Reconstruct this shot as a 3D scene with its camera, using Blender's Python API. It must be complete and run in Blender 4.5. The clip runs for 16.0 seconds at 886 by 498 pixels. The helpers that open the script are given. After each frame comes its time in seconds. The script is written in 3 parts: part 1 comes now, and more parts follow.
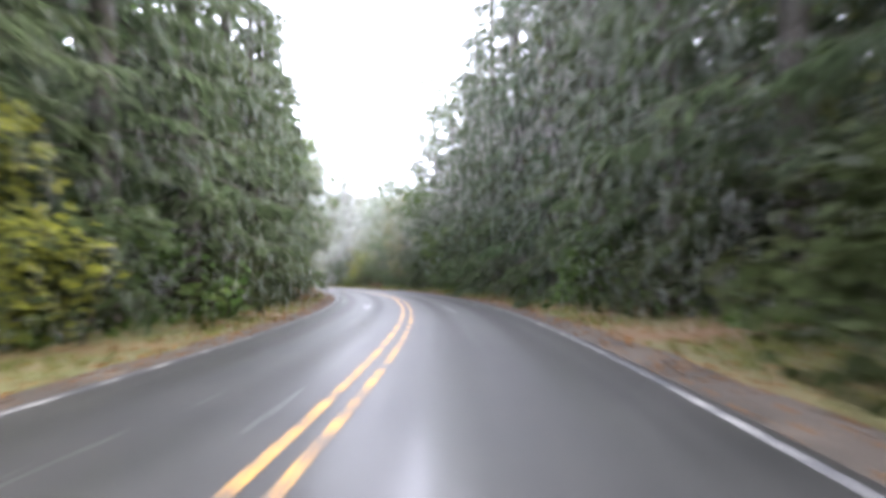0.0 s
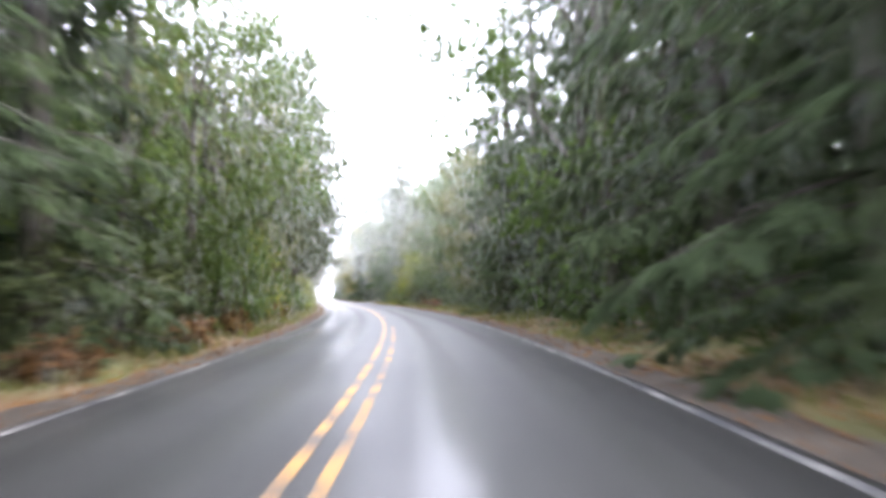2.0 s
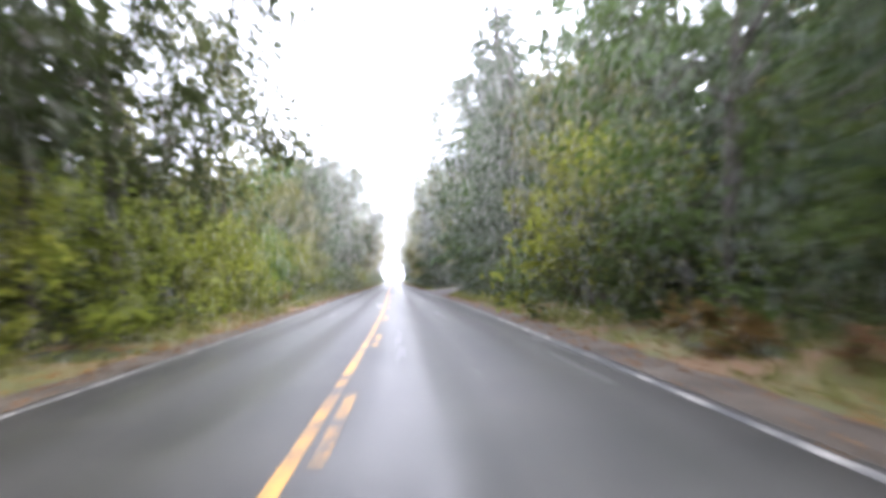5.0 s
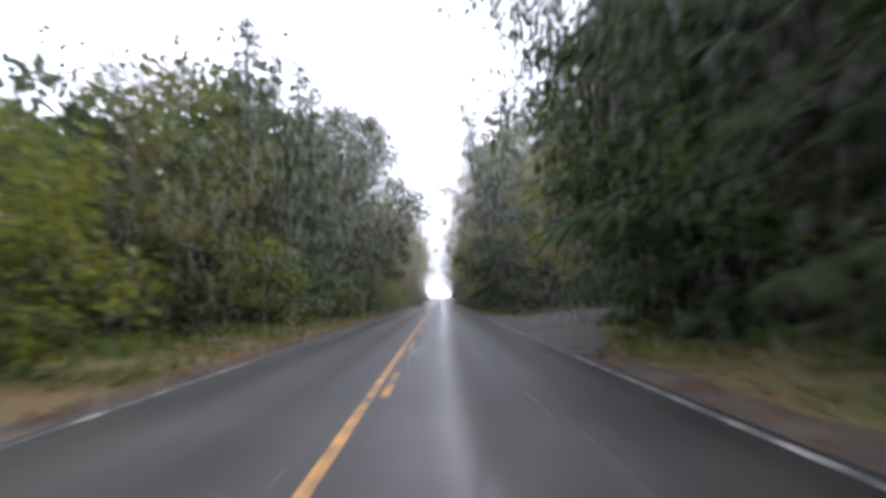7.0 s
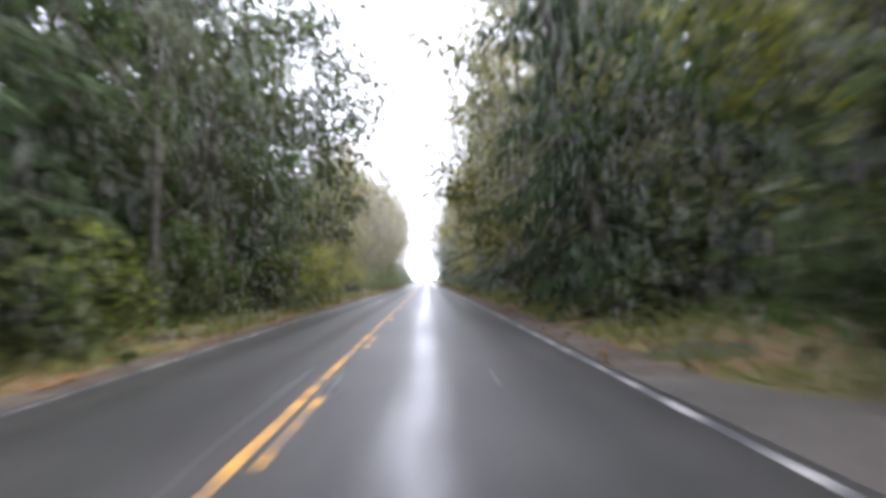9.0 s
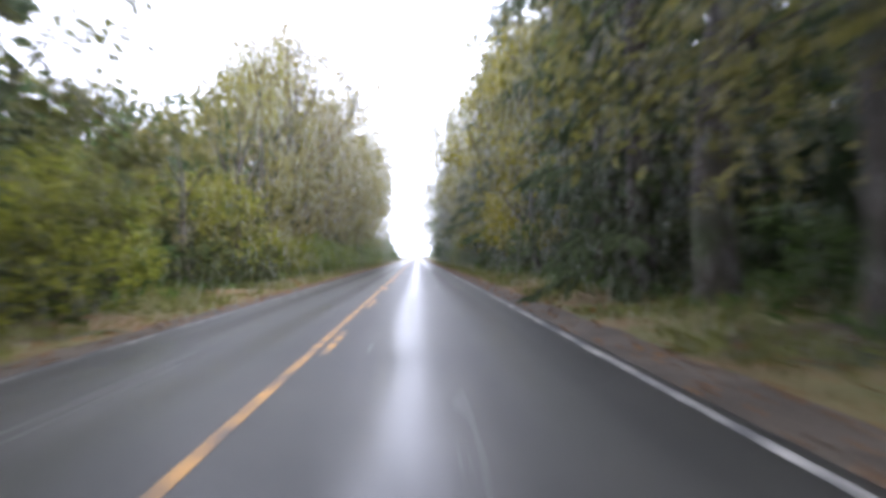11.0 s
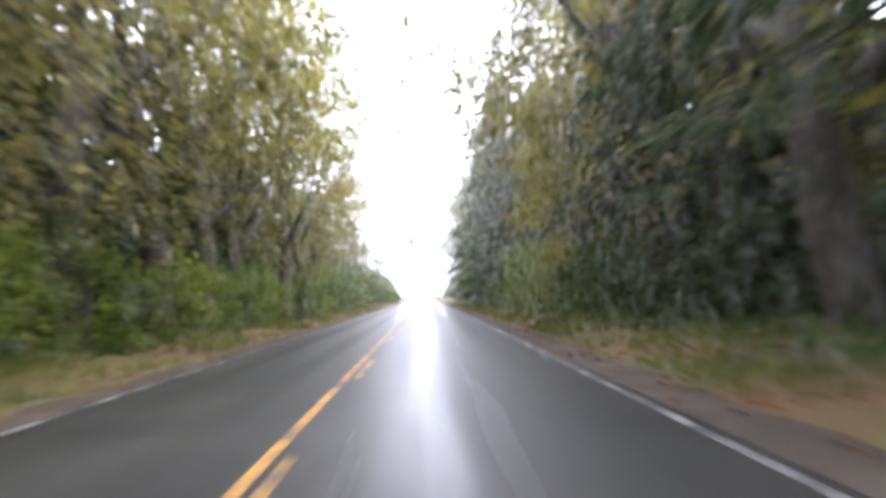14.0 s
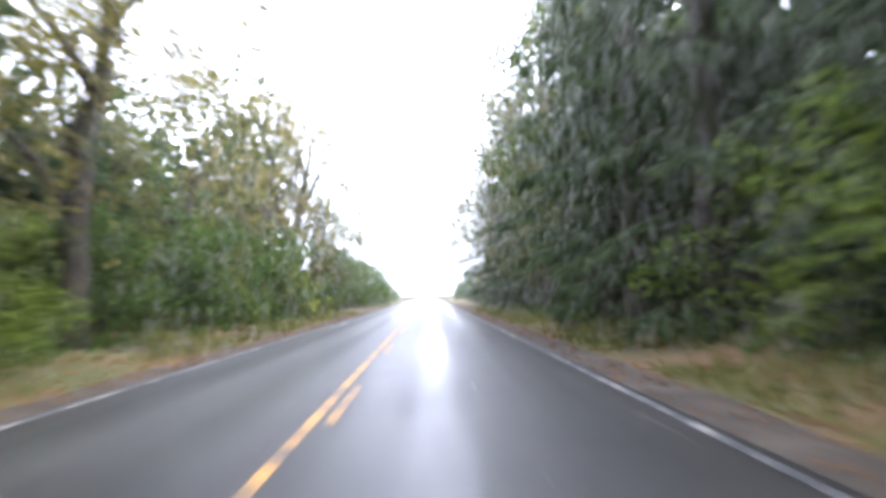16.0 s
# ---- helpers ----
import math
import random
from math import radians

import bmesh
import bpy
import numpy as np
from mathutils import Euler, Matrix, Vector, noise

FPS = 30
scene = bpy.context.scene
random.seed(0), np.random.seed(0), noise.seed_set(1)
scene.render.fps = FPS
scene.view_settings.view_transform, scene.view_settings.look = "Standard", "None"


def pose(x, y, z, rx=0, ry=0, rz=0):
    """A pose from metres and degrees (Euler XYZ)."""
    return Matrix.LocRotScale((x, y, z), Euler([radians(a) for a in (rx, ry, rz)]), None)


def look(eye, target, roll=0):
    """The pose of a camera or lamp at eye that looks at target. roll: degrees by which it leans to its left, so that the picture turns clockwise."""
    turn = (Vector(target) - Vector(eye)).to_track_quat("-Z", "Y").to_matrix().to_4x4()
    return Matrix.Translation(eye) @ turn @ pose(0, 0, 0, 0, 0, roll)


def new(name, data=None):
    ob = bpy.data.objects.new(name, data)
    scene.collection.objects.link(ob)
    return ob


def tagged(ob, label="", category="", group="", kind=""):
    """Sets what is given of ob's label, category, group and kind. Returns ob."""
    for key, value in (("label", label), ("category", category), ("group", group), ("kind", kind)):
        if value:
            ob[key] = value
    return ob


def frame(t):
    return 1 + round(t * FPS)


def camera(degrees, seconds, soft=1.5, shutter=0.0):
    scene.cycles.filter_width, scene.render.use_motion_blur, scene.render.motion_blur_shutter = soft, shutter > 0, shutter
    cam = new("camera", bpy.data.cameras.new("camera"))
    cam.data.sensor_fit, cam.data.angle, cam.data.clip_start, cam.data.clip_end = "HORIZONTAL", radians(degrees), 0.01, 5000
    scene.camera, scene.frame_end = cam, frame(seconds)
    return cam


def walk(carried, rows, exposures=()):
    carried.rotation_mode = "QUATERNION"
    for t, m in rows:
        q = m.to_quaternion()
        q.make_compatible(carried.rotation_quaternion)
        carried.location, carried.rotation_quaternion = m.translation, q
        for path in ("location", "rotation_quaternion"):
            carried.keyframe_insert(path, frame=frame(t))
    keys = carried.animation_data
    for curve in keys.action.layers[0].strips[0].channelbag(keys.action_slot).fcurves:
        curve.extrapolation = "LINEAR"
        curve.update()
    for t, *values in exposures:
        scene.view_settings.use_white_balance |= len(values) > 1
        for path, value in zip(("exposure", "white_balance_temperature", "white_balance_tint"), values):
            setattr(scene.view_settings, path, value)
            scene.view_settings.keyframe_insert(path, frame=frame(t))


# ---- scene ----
SPEED = 18.0          # metres a second along the road
EYE = 1.162           # height of the lens over the crown of the road
LANE = 3.35           # from the centre line to each edge line

# The road's centre line: a long left-hand bend that runs out into a straight along +y.
_s = np.arange(-60.0, 900.0, 0.5)
# heading in degrees right of +y at stations along the road
_th = np.radians(np.interp(_s, (-20, 10, 40, 70, 100, 130, 165), (25.03, 17.41, 9.55, 3.70, 0.83, -0.36, 0)))
_th = np.convolve(np.pad(_th, 20, mode="edge"), np.ones(41) / 41, "valid")
_x = np.cumsum(np.sin(_th)) * 0.5
_y = np.cumsum(np.cos(_th)) * 0.5
_x -= _x[-1]
_y -= np.interp(0, _s, _y)


def along(s, lat=0.0):
    """Plan position s metres along the road, lat metres to the right of its centre line, and the heading there."""
    a = np.interp(s, _s, _th)
    return np.interp(s, _s, _x) + lat * np.cos(a), np.interp(s, _s, _y) - lat * np.sin(a), a


cam = camera(64, 16.0, soft=4.2, shutter=0.7)
# seconds, metres right of the centre line, heading, pitch, roll (degrees)
DRIVE = [
    (0.0, 1.28, 16.80, 2.25, -1.58),
    (0.5, 0.93, 15.45, 2.79, -0.65),
    (1.0, 0.97, 14.20, 2.69, -1.48),
    (1.5, 0.85, 12.35, 2.61, -1.99),
    (2.0, 0.91, 10.44, 3.50, -1.99),
    (2.5, 1.01, 8.98, 2.76, -2.16),
    (3.0, 0.87, 6.86, 2.98, -1.43),
    (3.5, 0.86, 4.94, 2.61, -1.48),
    (4.0, 0.83, 4.35, 2.48, -1.83),
    (4.5, 0.69, 4.45, 2.19, -1.74),
    (5.0, 0.70, 4.02, 2.37, -1.79),
    (5.5, 0.70, 3.00, 2.80, -1.91),
    (6.0, 0.71, 1.78, 3.32, -2.06),
    (6.5, 0.72, 0.75, 3.75, -2.18),
    (7.0, 0.74, 0.32, 3.93, -2.23),
    (7.5, 0.82, 0.63, 3.68, -1.90),
    (8.0, 0.95, -0.32, 2.75, -1.49),
    (8.5, 1.12, -0.38, 2.04, -2.35),
    (9.0, 1.19, 1.39, 2.40, -2.66),
    (9.5, 1.21, 1.67, 2.18, -2.57),
    (10.0, 1.22, 1.87, 1.65, -2.36),
    (10.5, 1.23, 2.00, 1.03, -2.10),
    (11.0, 1.24, 2.07, 0.51, -1.89),
    (11.5, 1.26, 2.09, 0.29, -1.80),
    (12.0, 1.42, 1.07, 1.01, -4.14),
    (12.5, 1.35, 3.75, -1.40, -2.24),
    (13.0, 1.14, 3.23, 2.11, -2.90),
    (13.5, 1.08, 0.98, 3.82, -3.45),
    (14.0, 1.11, 1.55, 3.69, -2.76),
    (14.5, 1.07, 1.22, 2.91, -1.80),
    (15.0, 1.09, 0.16, 2.98, -1.73),
    (15.5, 1.09, 0.11, 3.01, -1.14),
    (16.0, 1.01, 1.16, 3.68, -1.56),
]
rows = []
for t, off, yaw, pitch, roll in DRIVE:
    ex, ey, _ = along(SPEED * t, off)
    a, b = radians(yaw), radians(pitch)
    eye = Vector((ex, ey, EYE))
    rows.append((t, look(eye, eye + Vector((math.sin(a) * math.cos(b), math.cos(a) * math.cos(b), math.sin(b))), roll)))
walk(cam, rows, [(0, 2.04, 6500, 10), (1, 2.16, 6500, 10), (2, 2.26, 6500, 10), (3.5, 2.2, 6500, 10), (4.5, 2.1, 6500, 10), (7, 0.45, 6500, 10), (8, 1.08, 6500, 10), (8.5, 1.32, 6500, 10), (9, 1.4, 6500, 10), (11.5, 1.28, 6250, 10), (12.5, 1.48, 6500, 10), (13, 1.66, 6500, 10), (13.5, 1.84, 6500, 10), (14, 1.82, 6500, 10), (15, 1.84, 6500, 10), (15.5, 1.82, 6500, 10), (16, 1.77, 6150, 10)])

# ---- sky and light: a bright rainy overcast ----
world = bpy.data.worlds.new("overcast")
scene.world = world
world.use_nodes = True
wn, wl = world.node_tree.nodes, world.node_tree.links
wn.clear()
sky = wn.new("ShaderNodeTexSky")
sky.sky_type, sky.sun_disc = "NISHITA", False
sky.sun_elevation, sky.sun_rotation = radians(52), radians(112)
sky.air_density, sky.dust_density = 1.0, 4.0
grey = wn.new("ShaderNodeHueSaturation")
grey.inputs["Saturation"].default_value = 0.12
cloud = wn.new("ShaderNodeMix")
cloud.data_type = "RGBA"
cloud.inputs["Factor"].default_value = 0.65
cloud.inputs["B"].default_value = (20.8, 21.4, 26.4, 1)
back = wn.new("ShaderNodeBackground")
back.inputs["Strength"].default_value = 0.1
wout = wn.new("ShaderNodeOutputWorld")
wl.new(sky.outputs[0], grey.inputs["Color"])
wl.new(grey.outputs[0], cloud.inputs["A"])
wl.new(cloud.outputs["Result"], back.inputs[0])
wl.new(back.outputs[0], wout.inputs[0])
sun = new("sun", bpy.data.lights.new("sun", "SUN"))
sun.data.energy, sun.data.angle, sun.data.color = 1.5, radians(30), (1.0, 0.98, 0.95)
sun.matrix_world = look((0, 0, 60), (-0.927 * 23.44, 0.375 * 23.44, 30))


# ---- materials ----
def material(name):
    m = bpy.data.materials.new(name)
    m.use_nodes = True
    m.node_tree.nodes.clear()
    n, l = m.node_tree.nodes, m.node_tree.links
    out = n.new("ShaderNodeOutputMaterial")
    return m, n, l, out


def ramp(n, l, fac, stops):
    r = n.new("ShaderNodeValToRGB")
    e = r.color_ramp.elements
    while len(e) < len(stops):
        e.new(0.5)
    for k, (p, c) in enumerate(stops):
        e[k].position, e[k].color = p, (*c, 1)
    l.new(fac, r.inputs[0])
    return r.outputs[0]


def noise_tex(n, l, scale, detail=4.0, rough=0.6, coords=None):
    t = n.new("ShaderNodeTexNoise")
    t.inputs["Scale"].default_value, t.inputs["Detail"].default_value, t.inputs["Roughness"].default_value = scale, detail, rough
    if coords is not None:
        l.new(coords, t.inputs["Vector"])
    return t.outputs[0]


def world_coords(n):
    return n.new("ShaderNodeNewGeometry").outputs["Position"]


def mix_rgb(n, l, fac, a, b):
    m = n.new("ShaderNodeMix")
    m.data_type = "RGBA"
    for sock, v in (("Factor", fac), ("A", a), ("B", b)):
        if isinstance(v, (tuple, float)):
            m.inputs[sock].default_value = (*v, 1) if isinstance(v, tuple) else v
        else:
            l.new(v, m.inputs[sock])
    return m.outputs["Result"]


def math_node(n, l, op, a, b):
    m = n.new("ShaderNodeMath")
    m.operation = op
    for k, v in enumerate((a, b)):
        if isinstance(v, (int, float)):
            m.inputs[k].default_value = v
        else:
            l.new(v, m.inputs[k])
    return m.outputs[0]


def bump(n, l, height, strength, distance):
    b = n.new("ShaderNodeBump")
    b.inputs["Strength"].default_value, b.inputs["Distance"].default_value = strength, distance
    l.new(height, b.inputs["Height"])
    return b.outputs[0]


def mixed(a, b, k):
    return tuple(x + (y - x) * k for x, y in zip(a, b))


def leaf_material(name, dark, mid, light, glow=0.5, gloss=0.010, hue=0.484, even=0.55, bough=0.6):
    """Leaves: tint by leaf and by tree, thin enough for light to pass, wet."""
    m, n, l, out = material(name)
    geo = n.new("ShaderNodeNewGeometry")
    info = n.new("ShaderNodeObjectInfo")
    soft_dark = tuple(0.45 * a + 0.55 * c for a, c in zip(dark, mid))
    soft_light = tuple(0.5 * a + 0.5 * c for a, c in zip(light, mid))
    col = ramp(n, l, geo.outputs["Random Per Island"], [(0.0, mixed(soft_dark, mid, even)), (0.55, mid), (1.0, mixed(soft_light, mid, even))])
    patch = noise_tex(n, l, bough, 3.0, 0.6, geo.outputs["Position"])
    hs = n.new("ShaderNodeHueSaturation")
    l.new(col, hs.inputs["Color"])
    hs.inputs["Saturation"].default_value = 1.05
    l.new(math_node(n, l, "ADD", math_node(n, l, "MULTIPLY", info.outputs["Random"], 0.035), hue), hs.inputs["Hue"])
    l.new(math_node(n, l, "ADD", math_node(n, l, "MULTIPLY", patch, 2.3), -0.02), hs.inputs["Value"])
    d = n.new("ShaderNodeBsdfDiffuse")
    tr = n.new("ShaderNodeBsdfTranslucent")
    l.new(hs.outputs[0], d.inputs["Color"])
    l.new(hs.outputs[0], tr.inputs["Color"])
    ms = n.new("ShaderNodeMixShader")
    ms.inputs[0].default_value = glow
    l.new(d.outputs[0], ms.inputs[1])
    l.new(tr.outputs[0], ms.inputs[2])
    g = n.new("ShaderNodeBsdfGlossy")
    g.inputs["Roughness"].default_value = 0.5
    fr = n.new("ShaderNodeFresnel")
    fr.inputs["IOR"].default_value = 1.35
    ms2 = n.new("ShaderNodeMixShader")
    l.new(math_node(n, l, "MULTIPLY", fr.outputs[0], gloss * 4), ms2.inputs[0])
    l.new(ms.outputs[0], ms2.inputs[1])
    l.new(g.outputs[0], ms2.inputs[2])
    l.new(ms2.outputs[0], out.inputs[0])
    return m


def bark_material(name, dark, light, moss):
    m, n, l, out = material(name)
    p = n.new("ShaderNodeBsdfPrincipled")
    pos = world_coords(n)
    mp = n.new("ShaderNodeMapping")
    mp.inputs["Scale"].default_value = (9, 9, 1.6)
    l.new(pos, mp.inputs["Vector"])
    f = noise_tex(n, l, 1.0, 6.0, 0.65, mp.outputs[0])
    c = ramp(n, l, f, [(0.3, dark), (0.7, light)])
    mo = ramp(n, l, noise_tex(n, l, 0.9, 4.0, 0.6, pos), [(0.48, (0, 0, 0)), (0.62, (1, 1, 1))])
    l.new(mix_rgb(n, l, mo, c, moss), p.inputs["Base Color"])
    p.inputs["Roughness"].default_value = 0.75
    l.new(bump(n, l, f, 0.8, 0.03), p.inputs["Normal"])
    l.new(p.outputs[0], out.inputs[0])
    return m


def asphalt_material():
    """Wet worn asphalt: aggregate, patchy darkness, and wheel tracks polished smooth under a film of water."""
    m, n, l, out = material("wet_asphalt")
    p = n.new("ShaderNodeBsdfPrincipled")
    tc = n.new("ShaderNodeTexCoord")
    uv = tc.outputs["UV"]
    grain = noise_tex(n, l, 90.0, 3.0, 0.7, uv)
    mp = n.new("ShaderNodeMapping")
    mp.inputs["Scale"].default_value = (1.3, 0.05, 1.0)
    l.new(uv, mp.inputs["Vector"])
    streak = noise_tex(n, l, 1.1, 5.0, 0.6, mp.outputs[0])
    patch = noise_tex(n, l, 0.35, 4.0, 0.6, uv)
    # distance from the middle of a wheel track; the tracks run 0.68 m either side of each lane's middle
    sep = n.new("ShaderNodeSeparateXYZ")
    l.new(uv, sep.inputs[0])
    wander = math_node(n, l, "MULTIPLY", math_node(n, l, "SUBTRACT", streak, 0.5), 0.5)
    lat = math_node(n, l, "ADD", math_node(n, l, "ABSOLUTE", sep.outputs[0], 0.0), wander)
    off = math_node(n, l, "ABSOLUTE", math_node(n, l, "SUBTRACT", math_node(n, l, "ABSOLUTE", math_node(n, l, "SUBTRACT", lat, 1.76), 0.0), 0.68), 0.0)
    track = ramp(n, l, off, [(0.10, (1, 1, 1)), (0.42, (0, 0, 0))])
    c1 = ramp(n, l, grain, [(0.3, (0.030, 0.029, 0.027)), (0.75, (0.082, 0.079, 0.074))])
    blotch = math_node(n, l, "ADD", math_node(n, l, "MULTIPLY", patch, 0.55), math_node(n, l, "MULTIPLY", streak, 0.45))
    c2 = ramp(n, l, blotch, [(0.36, (0.42, 0.42, 0.42)), (0.66, (1.05, 1.03, 1.0))])
    mul = n.new("ShaderNodeMix")
    mul.data_type, mul.blend_type = "RGBA", "MULTIPLY"
    mul.inputs["Factor"].default_value = 1.0
    l.new(c1, mul.inputs["A"])
    l.new(c2, mul.inputs["B"])
    l.new(mul.outputs["Result"], p.inputs["Base Color"])
    p.inputs["Roughness"].default_value = 0.5
    p.inputs["Specular IOR Level"].default_value = 0.2
    film = math_node(n, l, "ADD", math_node(n, l, "MULTIPLY", streak, 0.6), math_node(n, l, "MULTIPLY", patch, 0.4))
    dry = ramp(n, l, film, [(0.36, (0.08,) * 3), (0.64, (0.25,) * 3)])
    wet = ramp(n, l, film, [(0.34, (0.25,) * 3), (0.62, (0.55,) * 3)])
    l.new(mix_rgb(n, l, track, dry, wet), p.inputs["Coat Weight"])
    coarse = ramp(n, l, streak, [(0.32, (0.12,) * 3), (0.68, (0.30,) * 3)])
    fine = ramp(n, l, streak, [(0.32, (0.05,) * 3), (0.68, (0.13,) * 3)])
    l.new(mix_rgb(n, l, track, coarse, fine), p.inputs["Coat Roughness"])
    p.inputs["Coat IOR"].default_value = 1.33
    pebbles = noise_tex(n, l, 34.0, 4.0, 0.8, uv)
    relief = bump(n, l, math_node(n, l, "ADD", grain, pebbles), 0.45, 0.006)
    l.new(relief, p.inputs["Normal"])
    l.new(bump(n, l, pebbles, 0.08, 0.004), p.inputs["Coat Normal"])
    l.new(p.outputs[0], out.inputs[0])
    return m


def haze_streak_material():
    """Pale rain-like streaks that stand in for haze: they pass on the light of the whole sky."""
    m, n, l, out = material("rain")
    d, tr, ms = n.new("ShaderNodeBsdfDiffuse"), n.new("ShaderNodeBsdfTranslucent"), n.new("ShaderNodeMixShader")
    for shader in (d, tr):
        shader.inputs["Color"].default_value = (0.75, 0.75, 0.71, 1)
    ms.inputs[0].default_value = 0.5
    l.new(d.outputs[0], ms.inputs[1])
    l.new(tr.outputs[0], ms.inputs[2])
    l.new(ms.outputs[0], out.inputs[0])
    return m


def paint_material(name, colour, worn):
    """Road paint worn through to the asphalt."""
    m, n, l, out = material(name)
    p = n.new("ShaderNodeBsdfPrincipled")
    pos = world_coords(n)
    a = noise_tex(n, l, 1.3, 6.0, 0.75, pos)
    b = noise_tex(n, l, 40.0, 3.0, 0.7, pos)
    f = math_node(n, l, "ADD", math_node(n, l, "MULTIPLY", a, 0.75), math_node(n, l, "MULTIPLY", b, 0.3))
    k = ramp(n, l, f, [(worn - 0.05, (1, 1, 1)), (worn + 0.06, (0, 0, 0))])
    l.new(mix_rgb(n, l, k, (0.06, 0.06, 0.062), colour), p.inputs["Base Color"])
    p.inputs["Roughness"].default_value = 0.55
    p.inputs["Specular IOR Level"].default_value = 0.25
    l.new(p.outputs[0], out.inputs[0])
    return m


def ground_material(name, stops, scale, fine, rough=0.85, tint=None):
    m, n, l, out = material(name)
    p = n.new("ShaderNodeBsdfPrincipled")
    pos = world_coords(n)
    a = noise_tex(n, l, scale, 5.0, 0.65, pos)
    b = noise_tex(n, l, fine, 4.0, 0.75, pos)
    f = math_node(n, l, "ADD", math_node(n, l, "MULTIPLY", a, 0.6), math_node(n, l, "MULTIPLY", b, 0.4))
    c = ramp(n, l, f, stops)
    if tint:
        k = ramp(n, l, noise_tex(n, l, 0.22, 4.0, 0.6, pos), [(0.45, (0, 0, 0)), (0.6, (1, 1, 1))])
        c = mix_rgb(n, l, k, c, tint)
    l.new(c, p.inputs["Base Color"])
    p.inputs["Roughness"].default_value = rough
    p.inputs["Specular IOR Level"].default_value = 0.25
    l.new(bump(n, l, b, 0.7, 0.03), p.inputs["Normal"])
    l.new(p.outputs[0], out.inputs[0])
    return m


FIR = leaf_material("fir_needles", (0.027, 0.040, 0.023), (0.055, 0.080, 0.041), (0.106, 0.138, 0.068), hue=0.466, gloss=0.008, even=0.6, bough=1.1)
GREEN = leaf_material("green_leaves", (0.034, 0.058, 0.019), (0.076, 0.115, 0.036), (0.145, 0.185, 0.060))
DARK = leaf_material("dark_leaves", (0.026, 0.035, 0.016), (0.054, 0.067, 0.028), (0.105, 0.120, 0.052))
ALDER = leaf_material("alder_leaves", (0.120, 0.110, 0.044), (0.245, 0.214, 0.076), (0.355, 0.305, 0.118), hue=0.494, glow=0.5, even=0.5)
OLIVE = leaf_material("olive_leaves", (0.066, 0.070, 0.028), (0.145, 0.142, 0.055), (0.260, 0.240, 0.105), hue=0.492)
YELLOW = leaf_material("yellow_leaves", (0.130, 0.105, 0.020), (0.285, 0.228, 0.045), (0.420, 0.340, 0.080), hue=0.494)
MAPLE = leaf_material("maple_leaves", (0.110, 0.092, 0.028), (0.235, 0.196, 0.058), (0.350, 0.290, 0.100), hue=0.494)
LIME = leaf_material("yellow_green_leaves", (0.092, 0.104, 0.022), (0.190, 0.202, 0.042), (0.285, 0.285, 0.075), hue=0.490)
HAZEL = leaf_material("fresh_green_leaves", (0.080, 0.106, 0.024), (0.165, 0.205, 0.048), (0.245, 0.285, 0.082), hue=0.494)
GRASS = leaf_material("grass_blades", (0.070, 0.080, 0.026), (0.135, 0.138, 0.048), (0.225, 0.200, 0.082), glow=0.3)
BRACKEN = leaf_material("dying_bracken", (0.060, 0.032, 0.016), (0.120, 0.066, 0.032), (0.180, 0.115, 0.055), glow=0.3, hue=0.494)
LITTER = leaf_material("fallen_leaves", (0.070, 0.032, 0.014), (0.160, 0.082, 0.034), (0.270, 0.165, 0.070), glow=0.1)
BARK = bark_material("wet_bark", (0.022, 0.018, 0.014), (0.085, 0.070, 0.055), (0.040, 0.052, 0.016))
ASPHALT = asphalt_material()
PAINT_Y = paint_material("yellow_paint", (0.55, 0.28, 0.06), 0.525)
PAINT_Y2 = paint_material("worn_yellow_paint", (0.55, 0.28, 0.05), 0.50)
PAINT_W = paint_material("white_paint", (0.38, 0.36, 0.33), 0.475)
FLOOR = ground_material("forest_floor", [(0.3, (0.018, 0.014, 0.010)), (0.5, (0.050, 0.038, 0.022)), (0.7, (0.085, 0.075, 0.030))], 0.6, 9.0, tint=(0.030, 0.040, 0.014))
VERGE = ground_material("verge_turf", [(0.3, (0.046, 0.052, 0.019)), (0.5, (0.094, 0.092, 0.034)), (0.7, (0.155, 0.122, 0.054))], 0.5, 14.0, tint=(0.135, 0.082, 0.042))
HAZE_STREAKS = haze_streak_material()
LAYBY = ground_material("tarred_gravel", [(0.3, (0.036, 0.031, 0.026)), (0.5, (0.072, 0.063, 0.052)), (0.68, (0.125, 0.108, 0.088))], 0.45, 24.0, rough=0.72)
GRAVEL = ground_material("wet_gravel", [(0.3, (0.030, 0.024, 0.018)), (0.5, (0.066, 0.052, 0.039)), (0.68, (0.130, 0.105, 0.080))], 0.8, 26.0, rough=0.85)


# ---- mesh helpers ----
rng = np.random.default_rng(7)


def mesh_from(name, verts, quads, mat, smooth=False, normals=None):
    me = bpy.data.meshes.new(name)
    verts = np.asarray(verts, dtype=np.float32)
    quads = np.asarray(quads, dtype=np.int32)
    me.vertices.add(len(verts))
    me.vertices.foreach_set("co", verts.ravel())
    me.loops.add(quads.size)
    me.loops.foreach_set("vertex_index", quads.ravel())
    me.polygons.add(len(quads))
    me.polygons.foreach_set("loop_start", np.arange(0, quads.size, quads.shape[1], dtype=np.int32))
    me.polygons.foreach_set("use_smooth", np.full(len(quads), smooth))
    me.materials.append(mat)
    me.update(calc_edges=True)
    me.validate()
    if normals is not None:
        me.normals_split_custom_set_from_vertices(normals)
    return me


def unit(v):
    return v / (np.linalg.norm(v, axis=-1, keepdims=True) + 1e-9)


